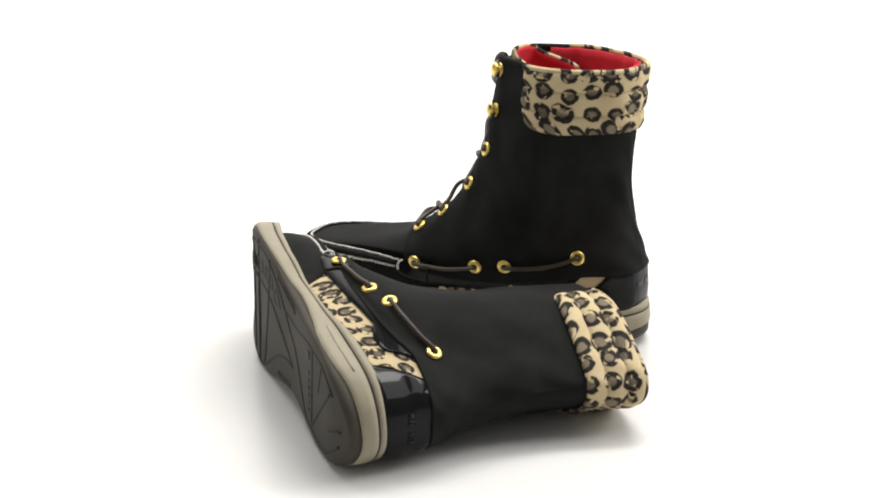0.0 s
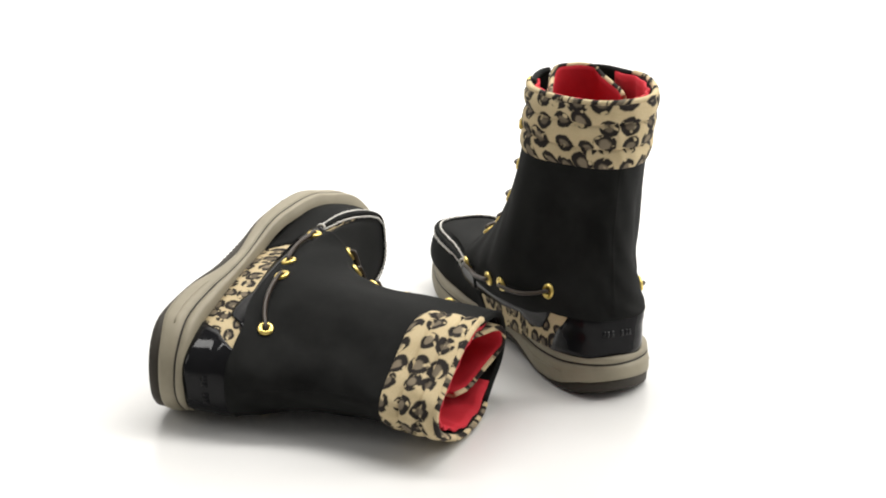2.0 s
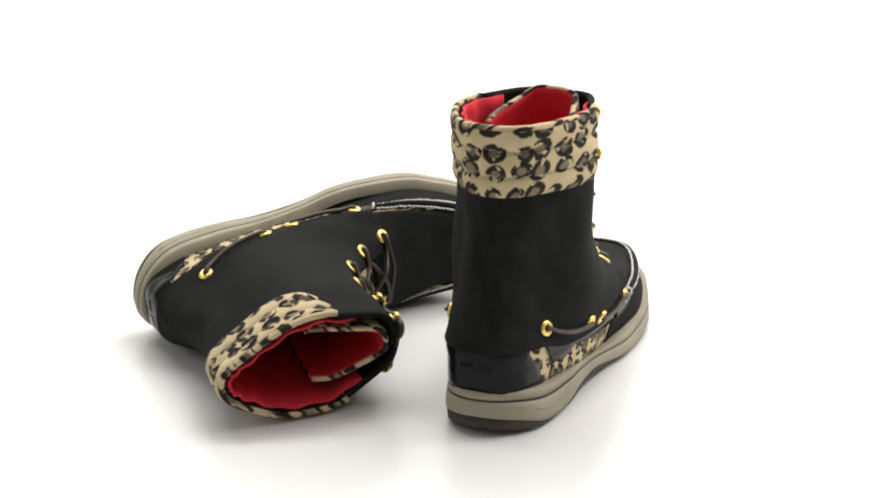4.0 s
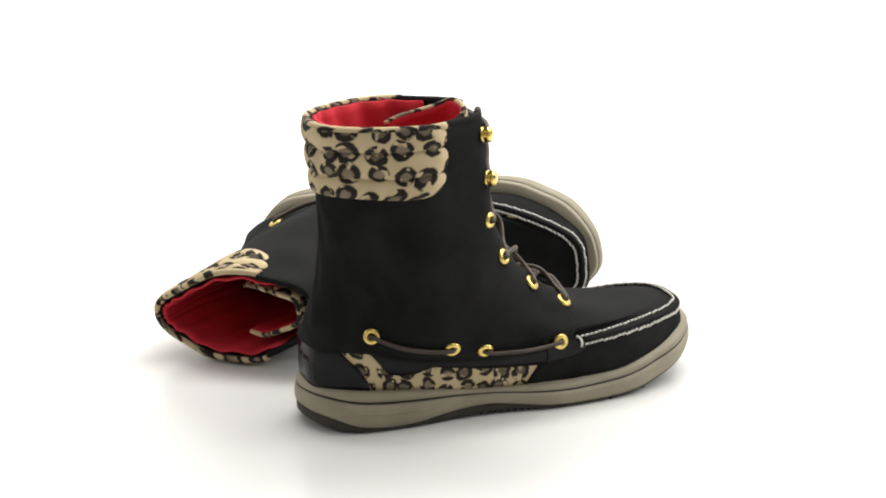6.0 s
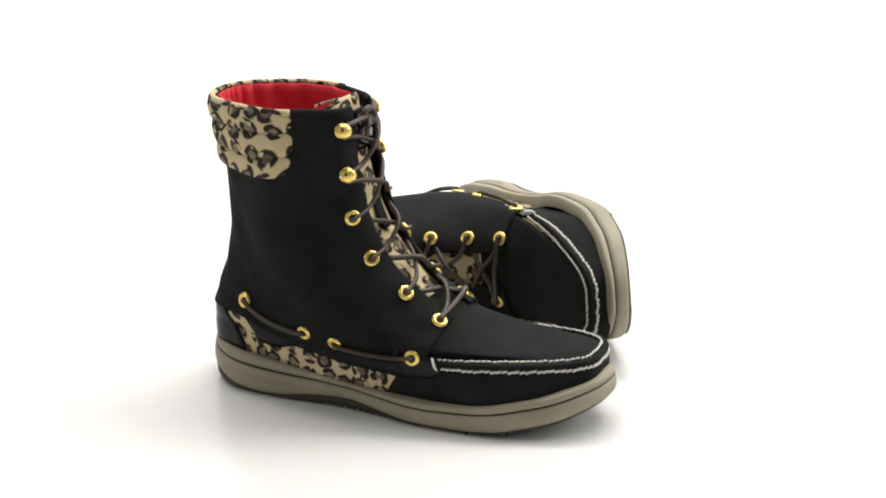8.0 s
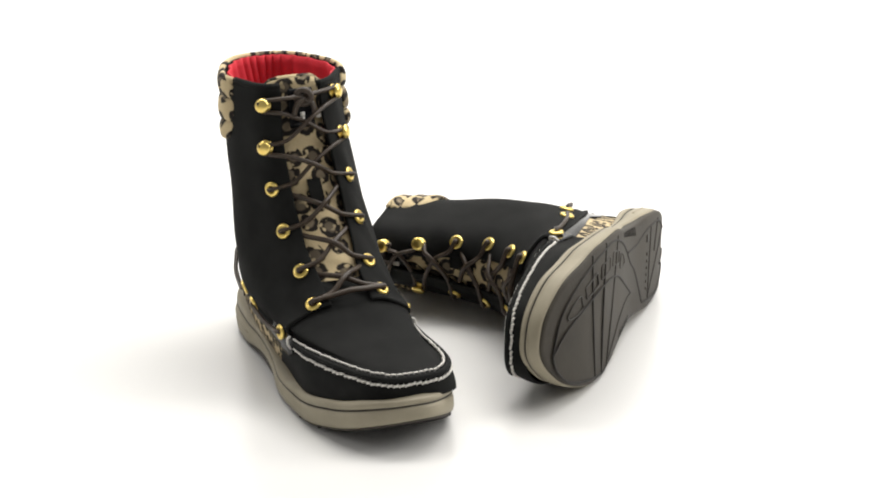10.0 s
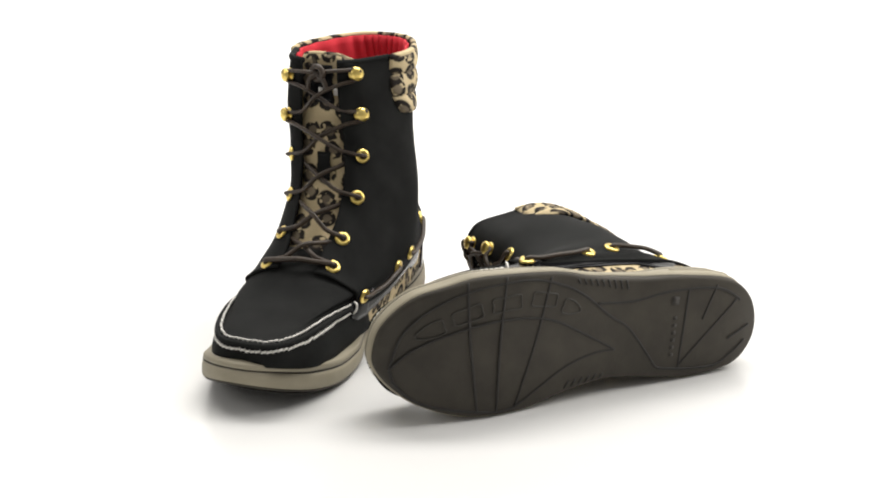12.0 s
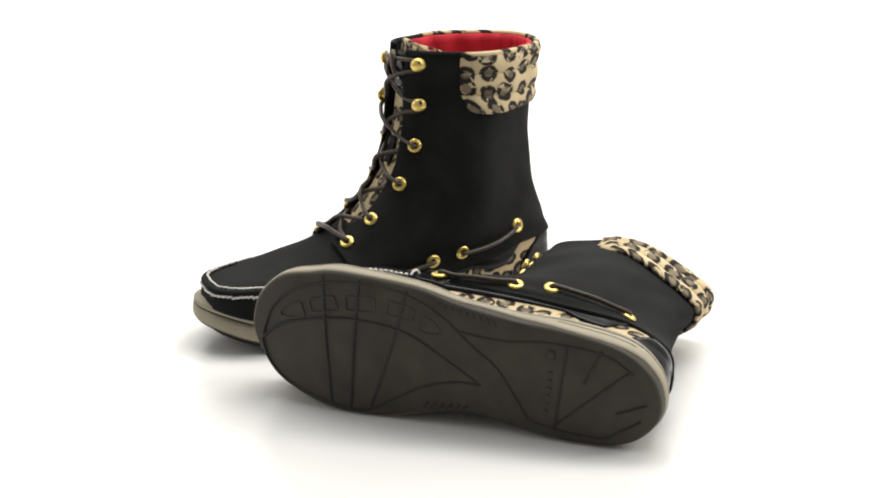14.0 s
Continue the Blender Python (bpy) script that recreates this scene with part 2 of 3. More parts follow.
    def along(self, h, x):
        """The q at which ring h reaches x."""
        a, b = 0.0, 1.0
        for _ in range(20):
            m = (a + b) / 2
            if self.body(m, h).x < x:
                a = m
            else:
                b = m
        return m

    def normal(self, q, h):
        return (self.body(q, h, 0.001) - self.body(q, h)).normalized()

    def patch(self, q0, q1, lo, hi, out, nu, nv, thick=0.0014, bulge=None):
        """A shell on the body between q0 and q1 (numbers, or functions of the way up) and the levels lo and hi (tables x: z, or functions)."""
        rows, uvs = [], []
        fq0, fq1 = (q if callable(q) else (lambda v, q=q: q) for q in (q0, q1))
        for j in range(nv + 1):
            v = j / nv
            row = []
            for i in range(nu + 1):
                q = fq0(v) + (fq1(v) - fq0(v)) * i / nu
                hl, hh = lo(q), hi(q)
                h = hl + (hh - hl) * v
                o = out + (bulge(i / nu, v) if bulge else 0)
                p = self.body(q, h, o)
                row.append(p)
            rows.append(row)
            uvs.append(None)
        # the print follows the arc length along the middle row
        row = rows[nv // 2]
        d = [0.0]
        for p, r in zip(row, row[1:]):
            d.append(d[-1] + (r - p).length)
        mid, up = d[nu // 2], 0.0
        for j in range(nv + 1):
            up += (rows[j][nu // 2] - rows[j - 1][nu // 2]).length if j else 0
            uvs[j] = [(x - mid + 0.3 * fq0(0), up) for x in d]
        if self.side > 0:
            rows = [list(r) for r in rows]
        else:
            rows, uvs = [r[::-1] for r in rows], [u[::-1] for u in uvs]
        return sheet(rows, uv=uvs, thick=thick)

    def line(self, table):
        """A level for patch() from a table of (x, z)."""
        read, known = between(table), {}

        def at(q):
            key = round(q, 6)
            if key not in known:
                known[key] = self.level(q, lambda x, z: z - read(x))
            return known[key]
        return at


def ring_at(h):
    return lambda q: h


# Outline of the sole, anticlockwise from the heel's middle: x and y.
OUTLINE = [(-0.1175, 0.0), (-0.1132, -0.0155), (-0.0975, -0.0274), (-0.0644, -0.0330), (-0.0327, -0.0315), (-0.0015, -0.0305), (0.0279, -0.0370),
           (0.0564, -0.0455), (0.0929, -0.0478), (0.1220, -0.0412), (0.1405, -0.0300), (0.1518, -0.0165), (0.1530, -0.003), (0.1482, 0.0122), (0.1328, 0.0288), (0.1120, 0.0374), (0.0891, 0.0437),
           (0.0422, 0.0448), (0.0109, 0.0395), (-0.0233, 0.0370), (-0.0535, 0.0375), (-0.0896, 0.0332), (-0.1095, 0.0192)]


def lift(x):
    """Height of the sole's underside: toe spring, an arched waist, and a slight rise at the heel's back."""
    return 0.0015 * math.exp(-((x + 0.008) / 0.03) ** 2) + 0.0190 * max(0, (x - 0.07) / 0.085) ** 2 + 0.0052 * max(0, (-0.088 - x) / 0.03) ** 2


rise = between([(-0.13, 0.0285), (-0.105, 0.0275), (-0.08, 0.0255), (-0.055, 0.0238), (-0.02, 0.0192), (0.015, 0.0158), (0.05, 0.0153), (0.084, 0.0178), (0.12, 0.0250), (0.142, 0.0312), (0.16, 0.0355)])
wedge = between([(-0.13, 0.0080), (-0.105, 0.0083), (-0.098, 0.0070), (-0.089, 0.0046), (-0.08, 0.0034), (-0.068, 0.0027), (-0.054, 0.0032), (-0.038, 0.0052), (-0.019, 0.0064), (-0.002, 0.0066), (0.015, 0.0044), (0.032, 0.0030), (0.05, 0.0024), (0.16, 0.0028)])



def dark(x):
    """Height of the dark outsole's upper edge."""
    return lift(x) + wedge(x)


# The cuts in the sole's tread, as short curves of x and y.
TREAD = {
    "flame": [(0.1438, -0.0169), (0.1285, -0.0023), (0.0983, 0.0106), (0.0688, 0.0157), (0.0431, 0.0136), (0.022, 0.0048), (-0.0067, -0.0099)],
    "flame_low": [(-0.0067, -0.0099), (0.0083, -0.0112), (0.0278, -0.0181), (0.0464, -0.0308), (0.0623, -0.0421), (0.0734, -0.0448)],
    "arch": [(0.1438, -0.0169), (0.1369, 0.0068), (0.118, 0.0249), (0.0928, 0.0358), (0.0604, 0.0403), (0.0373, 0.0361), (0.0191, 0.0276), (-0.0001, 0.0133), (-0.0162, 0.003), (-0.0359, -0.0206)],
    "heel_low": [(-0.0359, -0.0206), (-0.044, -0.0252), (-0.0807, -0.0259), (-0.0960, -0.0180), (-0.1065, -0.0100)],
    "ball_low": [(0.1438, -0.0169), (0.1391, -0.0272), (0.1254, -0.0375), (0.1011, -0.0426), (0.0734, -0.0448)],
    "flex_1": [(0.1012, 0.0396), (0.096, 0.0), (0.0879, -0.0441)],
    "flex_2": [(0.0761, 0.0430), (0.0765, 0.0), (0.0748, -0.0447)],
    "flex_3": [(0.0451, 0.0417), (0.052, 0.0), (0.0623, -0.0421)],
    "heel_1": [(-0.0572, 0.0283), (-0.0555, -0.0248)],
    "heel_2": [(-0.0955, 0.0195), (-0.0553, -0.0239)],
    "heel_3": [(-0.0785, 0.0300), (-0.0701, 0.0069)],
    "heel_4": [(-0.1085, 0.0003), (-0.0917, -0.0075)],
    "heel_top": [(0.0097, 0.0219), (-0.0165, 0.0218), (-0.0454, 0.0274), (-0.0800, 0.0275), (-0.0985, 0.0185)],
}
# Pods of the tread: x, y, turn, half length, and how much the ends taper.
PODS = [(0.1217, 0.0086, 0.45, 0.0085, 0.35, 1), (0.0994, 0.0194, 0.35, 0.0088, 0.9, 1), (0.0742, 0.0259, 0.15, 0.009, 1, 1), (0.0484, 0.0272, -0.11, 0.008, 1, 0.9), (0.0283, 0.0207, -0.31, 0.0062, 1, 0.3)]
# Eyelets: the outer and the inner row of the throat (height, distance from the middle), and of each side lace (x, z).
THROAT = {1: [(0.0617, 0.0226), (0.0769, 0.0225), (0.0985, 0.0259), (0.1246, 0.0290), (0.152, 0.0310), (0.1787, 0.0308)],
          -1: [(0.0640, -0.0232), (0.0779, -0.0216), (0.1014, -0.0227), (0.1274, -0.0211), (0.1550, -0.0176), (0.1826, -0.0135)]}
# The pressed boot's outer throat, lower where it lies.
PRESSED = [(0.0617, 0.0205), (0.0769, 0.0190), (0.0985, 0.0185), (0.1246, 0.0165), (0.152, 0.0130), (0.1787, 0.0095)]
SIDE = {1: [(0.0404, 0.0435), (-0.0106, 0.0471), (-0.0318, 0.0508), (-0.0790, 0.0610)],
        -1: [(0.0413, 0.0462), (-0.0072, 0.0507), (-0.0294, 0.0542), (-0.0773, 0.0631)]}


def turned_profile(profile, place, axis, sides=20):
    """A lathed bmesh: profile of (radius, height) about the axis at place."""
    turn = axis.to_track_quat("Z", "Y").to_matrix()
    rows = [[Vector(place) + turn @ Vector((r * math.cos(k * math.tau / sides), r * math.sin(k * math.tau / sides), h)) for k in range(sides)] for r, h in profile]
    return sheet(rows, closed=True)


def eyelet(b, q, h, out, parent, level=1.0):
    """A rolled brass eyelet with its dark hole; a level under one turns its face from the sky to the side."""
    p, n = b.body(q, h, out), b.normal(q, h)
    n = Vector((n.x, n.y, n.z * level)).normalized()
    ring_profile = [(0.0034 + 0.0017 * math.cos(a), 0.0001 + 0.0014 * math.sin(a)) for a in np.linspace(-0.4, math.pi + 0.5, 11)]
    e = part("eyelet", turned_profile(ring_profile, p, n), GOLD, parent)
    hole = bmesh.new()
    bmesh.ops.create_circle(hole, cap_ends=True, segments=16, radius=0.0023, matrix=Matrix.Translation(p + n * 0.0003) @ n.to_track_quat("Z", "Y").to_matrix().to_4x4())
    part("hole", hole, GROOVE, e)
    return p, n


def hook(b, q, h, out, parent):
    """A brass speed hook: foot, neck and ball."""
    p, n = b.body(q, h, out), b.normal(q, h)
    prof = [(0.0001, -0.0005), (0.0046, -0.0003), (0.0048, 0.0006), (0.0042, 0.0011), (0.0027, 0.0015), (0.0026, 0.0024), (0.0038, 0.0028), (0.0047, 0.0037), (0.0046, 0.0048), (0.0034, 0.0057), (0.0016, 0.0061), (0.0001, 0.0062)]
    part("lace_hook", turned_profile(prof, p, n), GOLD, parent, "polished brass lace hook")
    return p, n


def boot(name, side, sag, label):
    top = tagged(new(name), label, "boot", "pair of boots")
    b = Boot(side, sag)
    rnd = random.Random(5 + side)
    loop = [(p.x, p.y * side) for p in spline([(x, y, 0) for x, y in OUTLINE], 5, True)]

    def band(layers, capped=()):
        """Layers of the sole's outline: inset in metres and a height function."""
        rows = []
        for inset, hz in layers:
            row = []
            n = len(loop)
            for i, (x, y) in enumerate(loop):
                (x0, y0), (x1, y1) = loop[i - 1], loop[(i + 1) % n]
                d = Vector((x1 - x0, y1 - y0)).normalized()
                nx, ny = d.y * side, -d.x * side
                row.append(Vector((x - nx * inset, y - ny * inset, hz(x))))
            rows.append(row)
        bm = sheet(rows, closed=True)
        for k in capped:
            bm.verts.ensure_lookup_table()
            vs = [min(bm.verts, key=lambda v: (v.co - p).length_squared) for p in rows[k]]
            # strips between the two sides, so that the cap follows the sole's curve
            n = len(vs)
            for i in range(1, n // 2):
                quad = list(dict.fromkeys([vs[i], vs[i + 1], vs[(n - i - 1) % n], vs[n - i]]))
                if len(quad) > 2:
                    bm.faces.new(quad)
            bm.faces.new((vs[0], vs[1], vs[n - 1]))
        return bm

    # ---- sole ----
    outsole = part("outsole", band([(0.0030, lift), (0.0016, lambda x: lift(x) + 0.0005), (0.0008, lambda x: lift(x) + 0.0015), (0.0004, dark), (0.004, dark)], (0,)),
                   DARK_RUBBER, top, "dark grey-brown rubber outsole with cut grooves")
    waist = lambda x, k: dark(x) * (1 - k) + rise(x) * k
    mid = part("midsole", band([(0.004, lambda x: dark(x) - 0.001), (0.0, dark), (-0.0005, lambda x: waist(x, 0.15)), (-0.0003, lambda x: waist(x, 0.45)), (0.0004, lambda x: waist(x, 0.66)),
                                (0.0030, lambda x: waist(x, 0.675)), (0.0030, lambda x: waist(x, 0.742)), (0.0006, lambda x: waist(x, 0.752)),
                                (0.0010, lambda x: waist(x, 0.93)), (0.0018, rise), (0.009, lambda x: rise(x) + 0.0003)]),
               TAN_RUBBER, top, "tan rubber midsole with a groove all round")
    # thin dark tube laid in the midsole's groove to stand for its shade
    gap, count = [], len(loop)
    for i, (x, y) in enumerate(loop):
        (x0, y0), (x1, y1) = loop[i - 1], loop[(i + 1) % count]
        d = Vector((x1 - x0, y1 - y0)).normalized()
        gap.append(Vector((x - d.y * side * 0.0009, y + d.x * side * 0.0009, waist(x, 0.706))))
    part("groove_shade", tube(gap, 0.00046, 6, True), GROOVE, mid, "dark line standing for the shade in the midsole's groove")
    for pts in TREAD.values():
        way = spline([(x, y * side, 0) for x, y in pts], 8)
        way = [Vector((p.x, p.y, lift(p.x))) for p in way]
        part("groove", tube(way, 0.00095, 6, flat=0.6), GROOVE, outsole)
    for x, y, turn, w, front, back in PODS:
        d = 0.0044
        pts = [(cx, cy) for cx, cy in ((-w, -d * back), (0, -d), (w, -d * front), (w * 1.05, 0), (w, d * front), (0, d), (-w, d * back), (-w * 1.05, 0))]
        ca, sa = math.cos(turn), math.sin(turn)
        way = spline([(x + cx * ca + cy * sa, (y - cx * sa + cy * ca) * side, 0) for cx, cy in pts], 4, True)
        part("tread_pod", tube([Vector((p.x, p.y, lift(p.x))) for p in way], 0.00055, 6, True), TREAD_MARK, outsole)
    # fine ribs under the arch, on both edges
    for i in range(9):
        x = -0.012 + i * 0.0045
        part("rib", tube([(x, (0.0300 + 0.0008 * i) * side, lift(x)), (x + 0.002, (0.0362 + 0.0004 * i) * side, lift(x + 0.002) + 0.0004)], 0.0008, 5), GROOVE, outsole)
    for i in range(6):
        x = i * 0.005
        part("rib", tube([(x, (-0.0245 - 0.0007 * i) * side, lift(x)), (x + 0.003, (-0.0285 - 0.0009 * i) * side, lift(x + 0.003) + 0.0004)], 0.0008, 5), GROOVE, outsole)
    # row of small raised marks across the heel, and a square badge
    for x, y, w, d in [(-0.049, 0.009 - i * 0.005, 0.0028, 0.0020) for i in range(6)] + [(-0.0478, 0.0208, 0.0052, 0.0052)]:
        mark = bmesh.new()
        bmesh.ops.create_cube(mark, size=1, matrix=pose(x, y * side, 0.0) @ Matrix.Diagonal((w, d, 0.0005, 1)))
        part("raised_mark", mark, TREAD_MARK, outsole)
    # a long shallow slot in the midsole's heel on either side
    for s in (1, -1):
        pts = [p for p in loop if -0.095 < p[0] < -0.045 and p[1] * s > 0]
        pts.sort()
        part("slot", tube([Vector((x, y + 0.0002 * s, waist(x, 0.40))) for x, y in pts], 0.0007, 6), TAN_RUBBER, mid)

    part("insole", band([(0.006, lambda x: lift(x) + 0.010), (0.006, lambda x: lift(x) + 0.012), (0.008, lambda x: lift(x) + 0.0125)], (2,)), NUBUCK, top, "black padded insole")

    # ---- lower upper ----
    known = {}

    def base(q):
        key = round(q, 6)
        if key not in known:
            known[key] = b.level(q, lambda x, z: z - rise(x) + 0.0010)
        return known[key]

    up = 0.004 if sag else 0.0
    higher = lambda table: b.line([(x, z + up) for x, z in table])
    qb, qt = b.along(1.0, -0.080), b.along(5.0, -0.099)
    counter = part("heel_counter", b.patch(lambda v: -(qb + (qt - qb) * v), lambda v: qb + (qt - qb) * v, base, higher([(-0.2, 0.0585), (0.2, 0.0585)]), 0.0010, 44, 14), PATENT, top, "black patent leather heel counter")
    for i in range(6):
        q = (i - 2.5) * 0.024
        h = b.level(q, lambda x, z: z - 0.043)
        p, n = b.body(q, h, 0.0010), b.normal(q, h)
        mark = bmesh.new()
        bmesh.ops.create_cube(mark, size=1, matrix=Matrix.Translation(p) @ n.to_track_quat("Z", "Y").to_matrix().to_4x4() @ Matrix.Diagonal((0.0026, 0.0042, 0.0003, 1)))
        part("embossed_mark", mark, PATENT, counter)
    hem = [(-0.2, 0.0520), (-0.10, 0.0520), (-0.08, 0.0505), (-0.062, 0.0445), (-0.04, 0.0412), (0.0, 0.0375), (0.02, 0.0375), (0.034, 0.0388), (0.044, 0.0402), (0.050, 0.0475), (0.0575, 0.066), (0.2, 0.2)]
    strap_low = [(-0.2, 0.062), (-0.086, 0.056), (-0.077, 0.0465), (-0.070, 0.0360), (-0.062, 0.0340), (-0.053, 0.0343), (-0.0425, 0.0378), (-0.008, 0.0322), (0.034, 0.0282), (0.052, 0.0320), (0.2, 0.033)]
    q1, q2 = b.along(1.0, 0.020), b.along(2.0, 0.036)
    for s in (1, -1):
        span = (0.15, 0.66) if s > 0 else (-0.66, -0.15)
        part("leopard_panel", b.patch(*span, base, higher([(-0.2, 0.058), (-0.08, 0.054), (-0.04, 0.044), (0.2, 0.038)]), 0.0, 60, 10), LEOPARD_SMALL, top, "leopard-print calf hair side panel")
        qa, qz = b.along(3.6, -0.084), b.along(2.6, 0.050)
        span = (qa, qz) if s > 0 else (-qz, -qa)
        part("side_strap", b.patch(*span, higher(strap_low), higher([(-0.2, 0.062), (-0.08, 0.060), (-0.04, 0.049), (0.03, 0.0458), (0.2, 0.0458)]), 0.0012, 60, 8), PATENT, top, "black patent leather strap below the side lace")
        ta, tz = b.along(3.0, 0.026), b.along(3.0, 0.0510)
        span = (ta, tz) if s > 0 else (-tz, -ta)
        part("lace_tab", b.patch(*span, higher([(-0.2, 0.0305), (0.034, 0.0292), (0.050, 0.0310), (0.0575, 0.0350), (0.2, 0.036)]), higher([(-0.2, 0.032), (0.022, 0.0355), (0.030, 0.0490), (0.038, 0.0545), (0.050, 0.0525), (0.2, 0.050)]), 0.0020, 24, 10, 0.0018, lambda u, v: 0.0006 * v), PATENT, top, "black patent leather tab round the front side eyelet")
    wall = part("toe_wall", b.patch(lambda v: q1 + (q2 - q1) * v, lambda v: 2 - q1 - (q2 - q1) * v, base, ring_at(2.0), 0.0007, 100, 10, 0.0016), NUBUCK, top)
    part("vamp", b.patch(0.57, 1.43, ring_at(2.0), ring_at(6.7), -0.0004, 90, 26, 0.0016), NUBUCK, top, "black nubuck moccasin vamp")
    qs = b.along(2.1, 0.057)
    seam = [b.body(qs + (2 - 2 * qs) * i / 140, 2.06, 0.0012) for i in range(141)]
    piping = part("seam_piping", tube(seam, 0.0020, 8), NUBUCK, top)
    for h, out in ((1.80, 0.0012), (2.42, 0.0014)):
        bm, n = bmesh.new(), 62
        qd = [1 - (1 - qs) * math.cos(math.pi * i / 600) for i in range(601)]
        qd = sorted(qd)
        dense = [b.body(q, h, out) for q in qd]
        run = np.concatenate(([0.0], np.cumsum([(r - p).length for p, r in zip(dense, dense[1:])])))
        for i in range(n):
            o = out + rnd.uniform(-0.0001, 0.0003)
            hh = h + rnd.uniform(-0.03, 0.03)
            a, a2, c2, c = (float(np.interp(run[-1] * (i + k) / n, run, qd)) for k in (0.04, 0.22, 0.64, 0.84))
            tube([b.body(a, hh - 0.05, o - 0.0005), b.body(a2, hh, o + 0.0002), b.body(c2, hh, o + 0.0002), b.body(c, hh + 0.05, o - 0.0005)], 0.00076 if h < 2 else 0.00062, 6, bm=bm)
        part("stitching", bm, THREAD, top, "white thread stitching")
    for s in (1, -1):
        end = spline([b.body(s * (qs - 0.004), hh, oo) for hh, oo in ((1.7, 0.0018), (1.95, 0.004), (2.3, 0.0042), (2.55, 0.0022))], 5)
        part("stitching", tube(end, 0.0008, 6), THREAD, top, "white thread stitching")

    # ---- shaft ----
    zs = [0.057, 0.0617, 0.0772, 0.099, 0.1246, 0.152, 0.179, 0.190]
    edge = {}
    low_edge = (0.0120, 0.0115, 0.0100, 0.0095, 0.0075, 0.0040, 0.0010, 0.0008)
    for s, ys in ((1, low_edge if sag else (0.0130, 0.0135, 0.0135, 0.0168, 0.0198, 0.0218, 0.0216, 0.0214)), (-1, (0.0140, 0.0140, 0.0126, 0.0137, 0.0121, 0.0086, 0.0045, 0.0038))):
        edge[s] = between([(z, abs(b.across(z, y * s)[0])) for z, y in zip(zs, ys)])
    rise_z = lambda v: 0.057 + 0.133 * v
    part("shaft", b.patch(lambda v: -edge[-1](rise_z(v)), lambda v: edge[1](rise_z(v)), higher(hem), ring_at(RIM), 0.0018, 140, 60, 0.0022,
                          lambda u, v: 0.0004 * math.exp(-v * 30) + 0.0006 * math.sin(u * 37 + v * 9) * math.sin(v * 17 + u * 11) + (0.0004 * max(0, 1 - abs(u - 0.5) * 120))), NUBUCK, top, "black nubuck boot shaft")
    qc = b.along(9.6, -0.026 if sag else -0.031)
    rolls = lambda u, v: 0.0026 * abs(math.sin(3 * math.pi * v)) ** 0.42 + 0.0005 * math.sin(u * 41 + 5 * v) * math.sin(math.pi * v) - 0.0034 * max(0, abs(u - 0.5) * 2 - 0.95) * 20
    collar = part("collar", b.patch(lambda v: -qc + 0.045 * (1 - v) ** 4, lambda v: qc - 0.045 * (1 - v) ** 4, b.line([(x, z + (0.0085 if sag else 0.0)) for x, z in ((-0.2, 0.1485), (-0.06, 0.1475), (-0.035, 0.1505), (0.2, 0.16))]), ring_at(RIM), 0.0030, 110, 48, 0.003, rolls),
                  LEOPARD, top, "leopard-print calf hair collar in three padded rolls")
    part("rim", tube([b.body(-qc + 2 * qc * i / 90, RIM, 0.0022) for i in range(91)], 0.0022, 8, printed=True), LEOPARD, collar)
    for s in (1, -1):
        a, c = qc, edge[s](0.190)
        part("shaft_rim", tube([b.body(s * (a + (c - a) * i / 16), RIM, 0.0002) for i in range(17)], 0.0022, 8), NUBUCK, top)
    lin = part("lining", b.patch(-0.64, 0.64, b.line([(-0.2, 0.07), (0.2, 0.07)]), ring_at(RIM), -0.0012, 120, 26, 0.0015,
                                 lambda u, v: -0.0018 * (0.5 + 0.5 * math.sin(u * 95 + 3 * math.sin(v * 4))) * v - 0.0018 * math.sin(math.pi * v)), RED, top, "gathered red fabric lining")
    crest = lambda q: b.level(q, lambda x, z: z - (0.1945 - 0.016 * (abs(abs(q if q <= 1 else 2 - q) - 1) / 0.48) ** 2.6))
    curl = lambda u, v: -0.006 * (abs(2 * u - 1) ** 2) * (0.2 + 0.8 * v) - 0.003 * v * v
    tongue = part("tongue", b.patch(0.52, 1.48, b.line([(-0.2, 0.054), (0.2, 0.054)]), crest, -0.0022, 48, 44, 0.0015, curl), LEOPARD, top, "leopard-print calf hair tongue lined in red")
    part("tongue_lining", b.patch(0.52, 1.48, b.line([(-0.2, 0.06), (0.2, 0.06)]), crest, -0.0046, 48, 44, 0.0015, curl), RED, tongue, "red fabric tongue lining")
    part("tongue_binding", tube([b.body(0.52 + 0.96 * i / 60, crest(0.52 + 0.96 * i / 60), -0.0042 + curl(i / 60, 1)) for i in range(61)], 0.0017, 8, printed=True), LEOPARD, tongue)
    # black keeper in the tongue's middle, and a black label at its top with worn pale marks
    # the label is oversize: its extra black stands for shade across the throat
    for z0, z1, half in ((0.112, 0.130, 0.0075), (0.163, 0.188, 0.0165)):
        qa = abs(b.across((z0 + z1) / 2, half)[0])
        part("keeper", b.patch(qa, 2 - qa, b.line([(-0.2, z0), (0.2, z0)]), b.line([(-0.2, z1), (0.2, z1)]), -0.0012, 12, 8, 0.001), PATENT if z0 > 0.15 else NUBUCK, tongue, "black leather tab on the tongue, the top one enlarged as shade")
    for y in (-0.0035, 0.0028):
        p = b.body(*b.across(0.1705, y), -0.0006)
        mark = bmesh.new()
        bmesh.ops.create_cube(mark, size=1, matrix=Matrix.Translation(p) @ Matrix.Diagonal((0.0006, 0.0030, 0.0048, 1)))
        part("label_mark", mark, THREAD, tongue, "pale woven mark on the label")

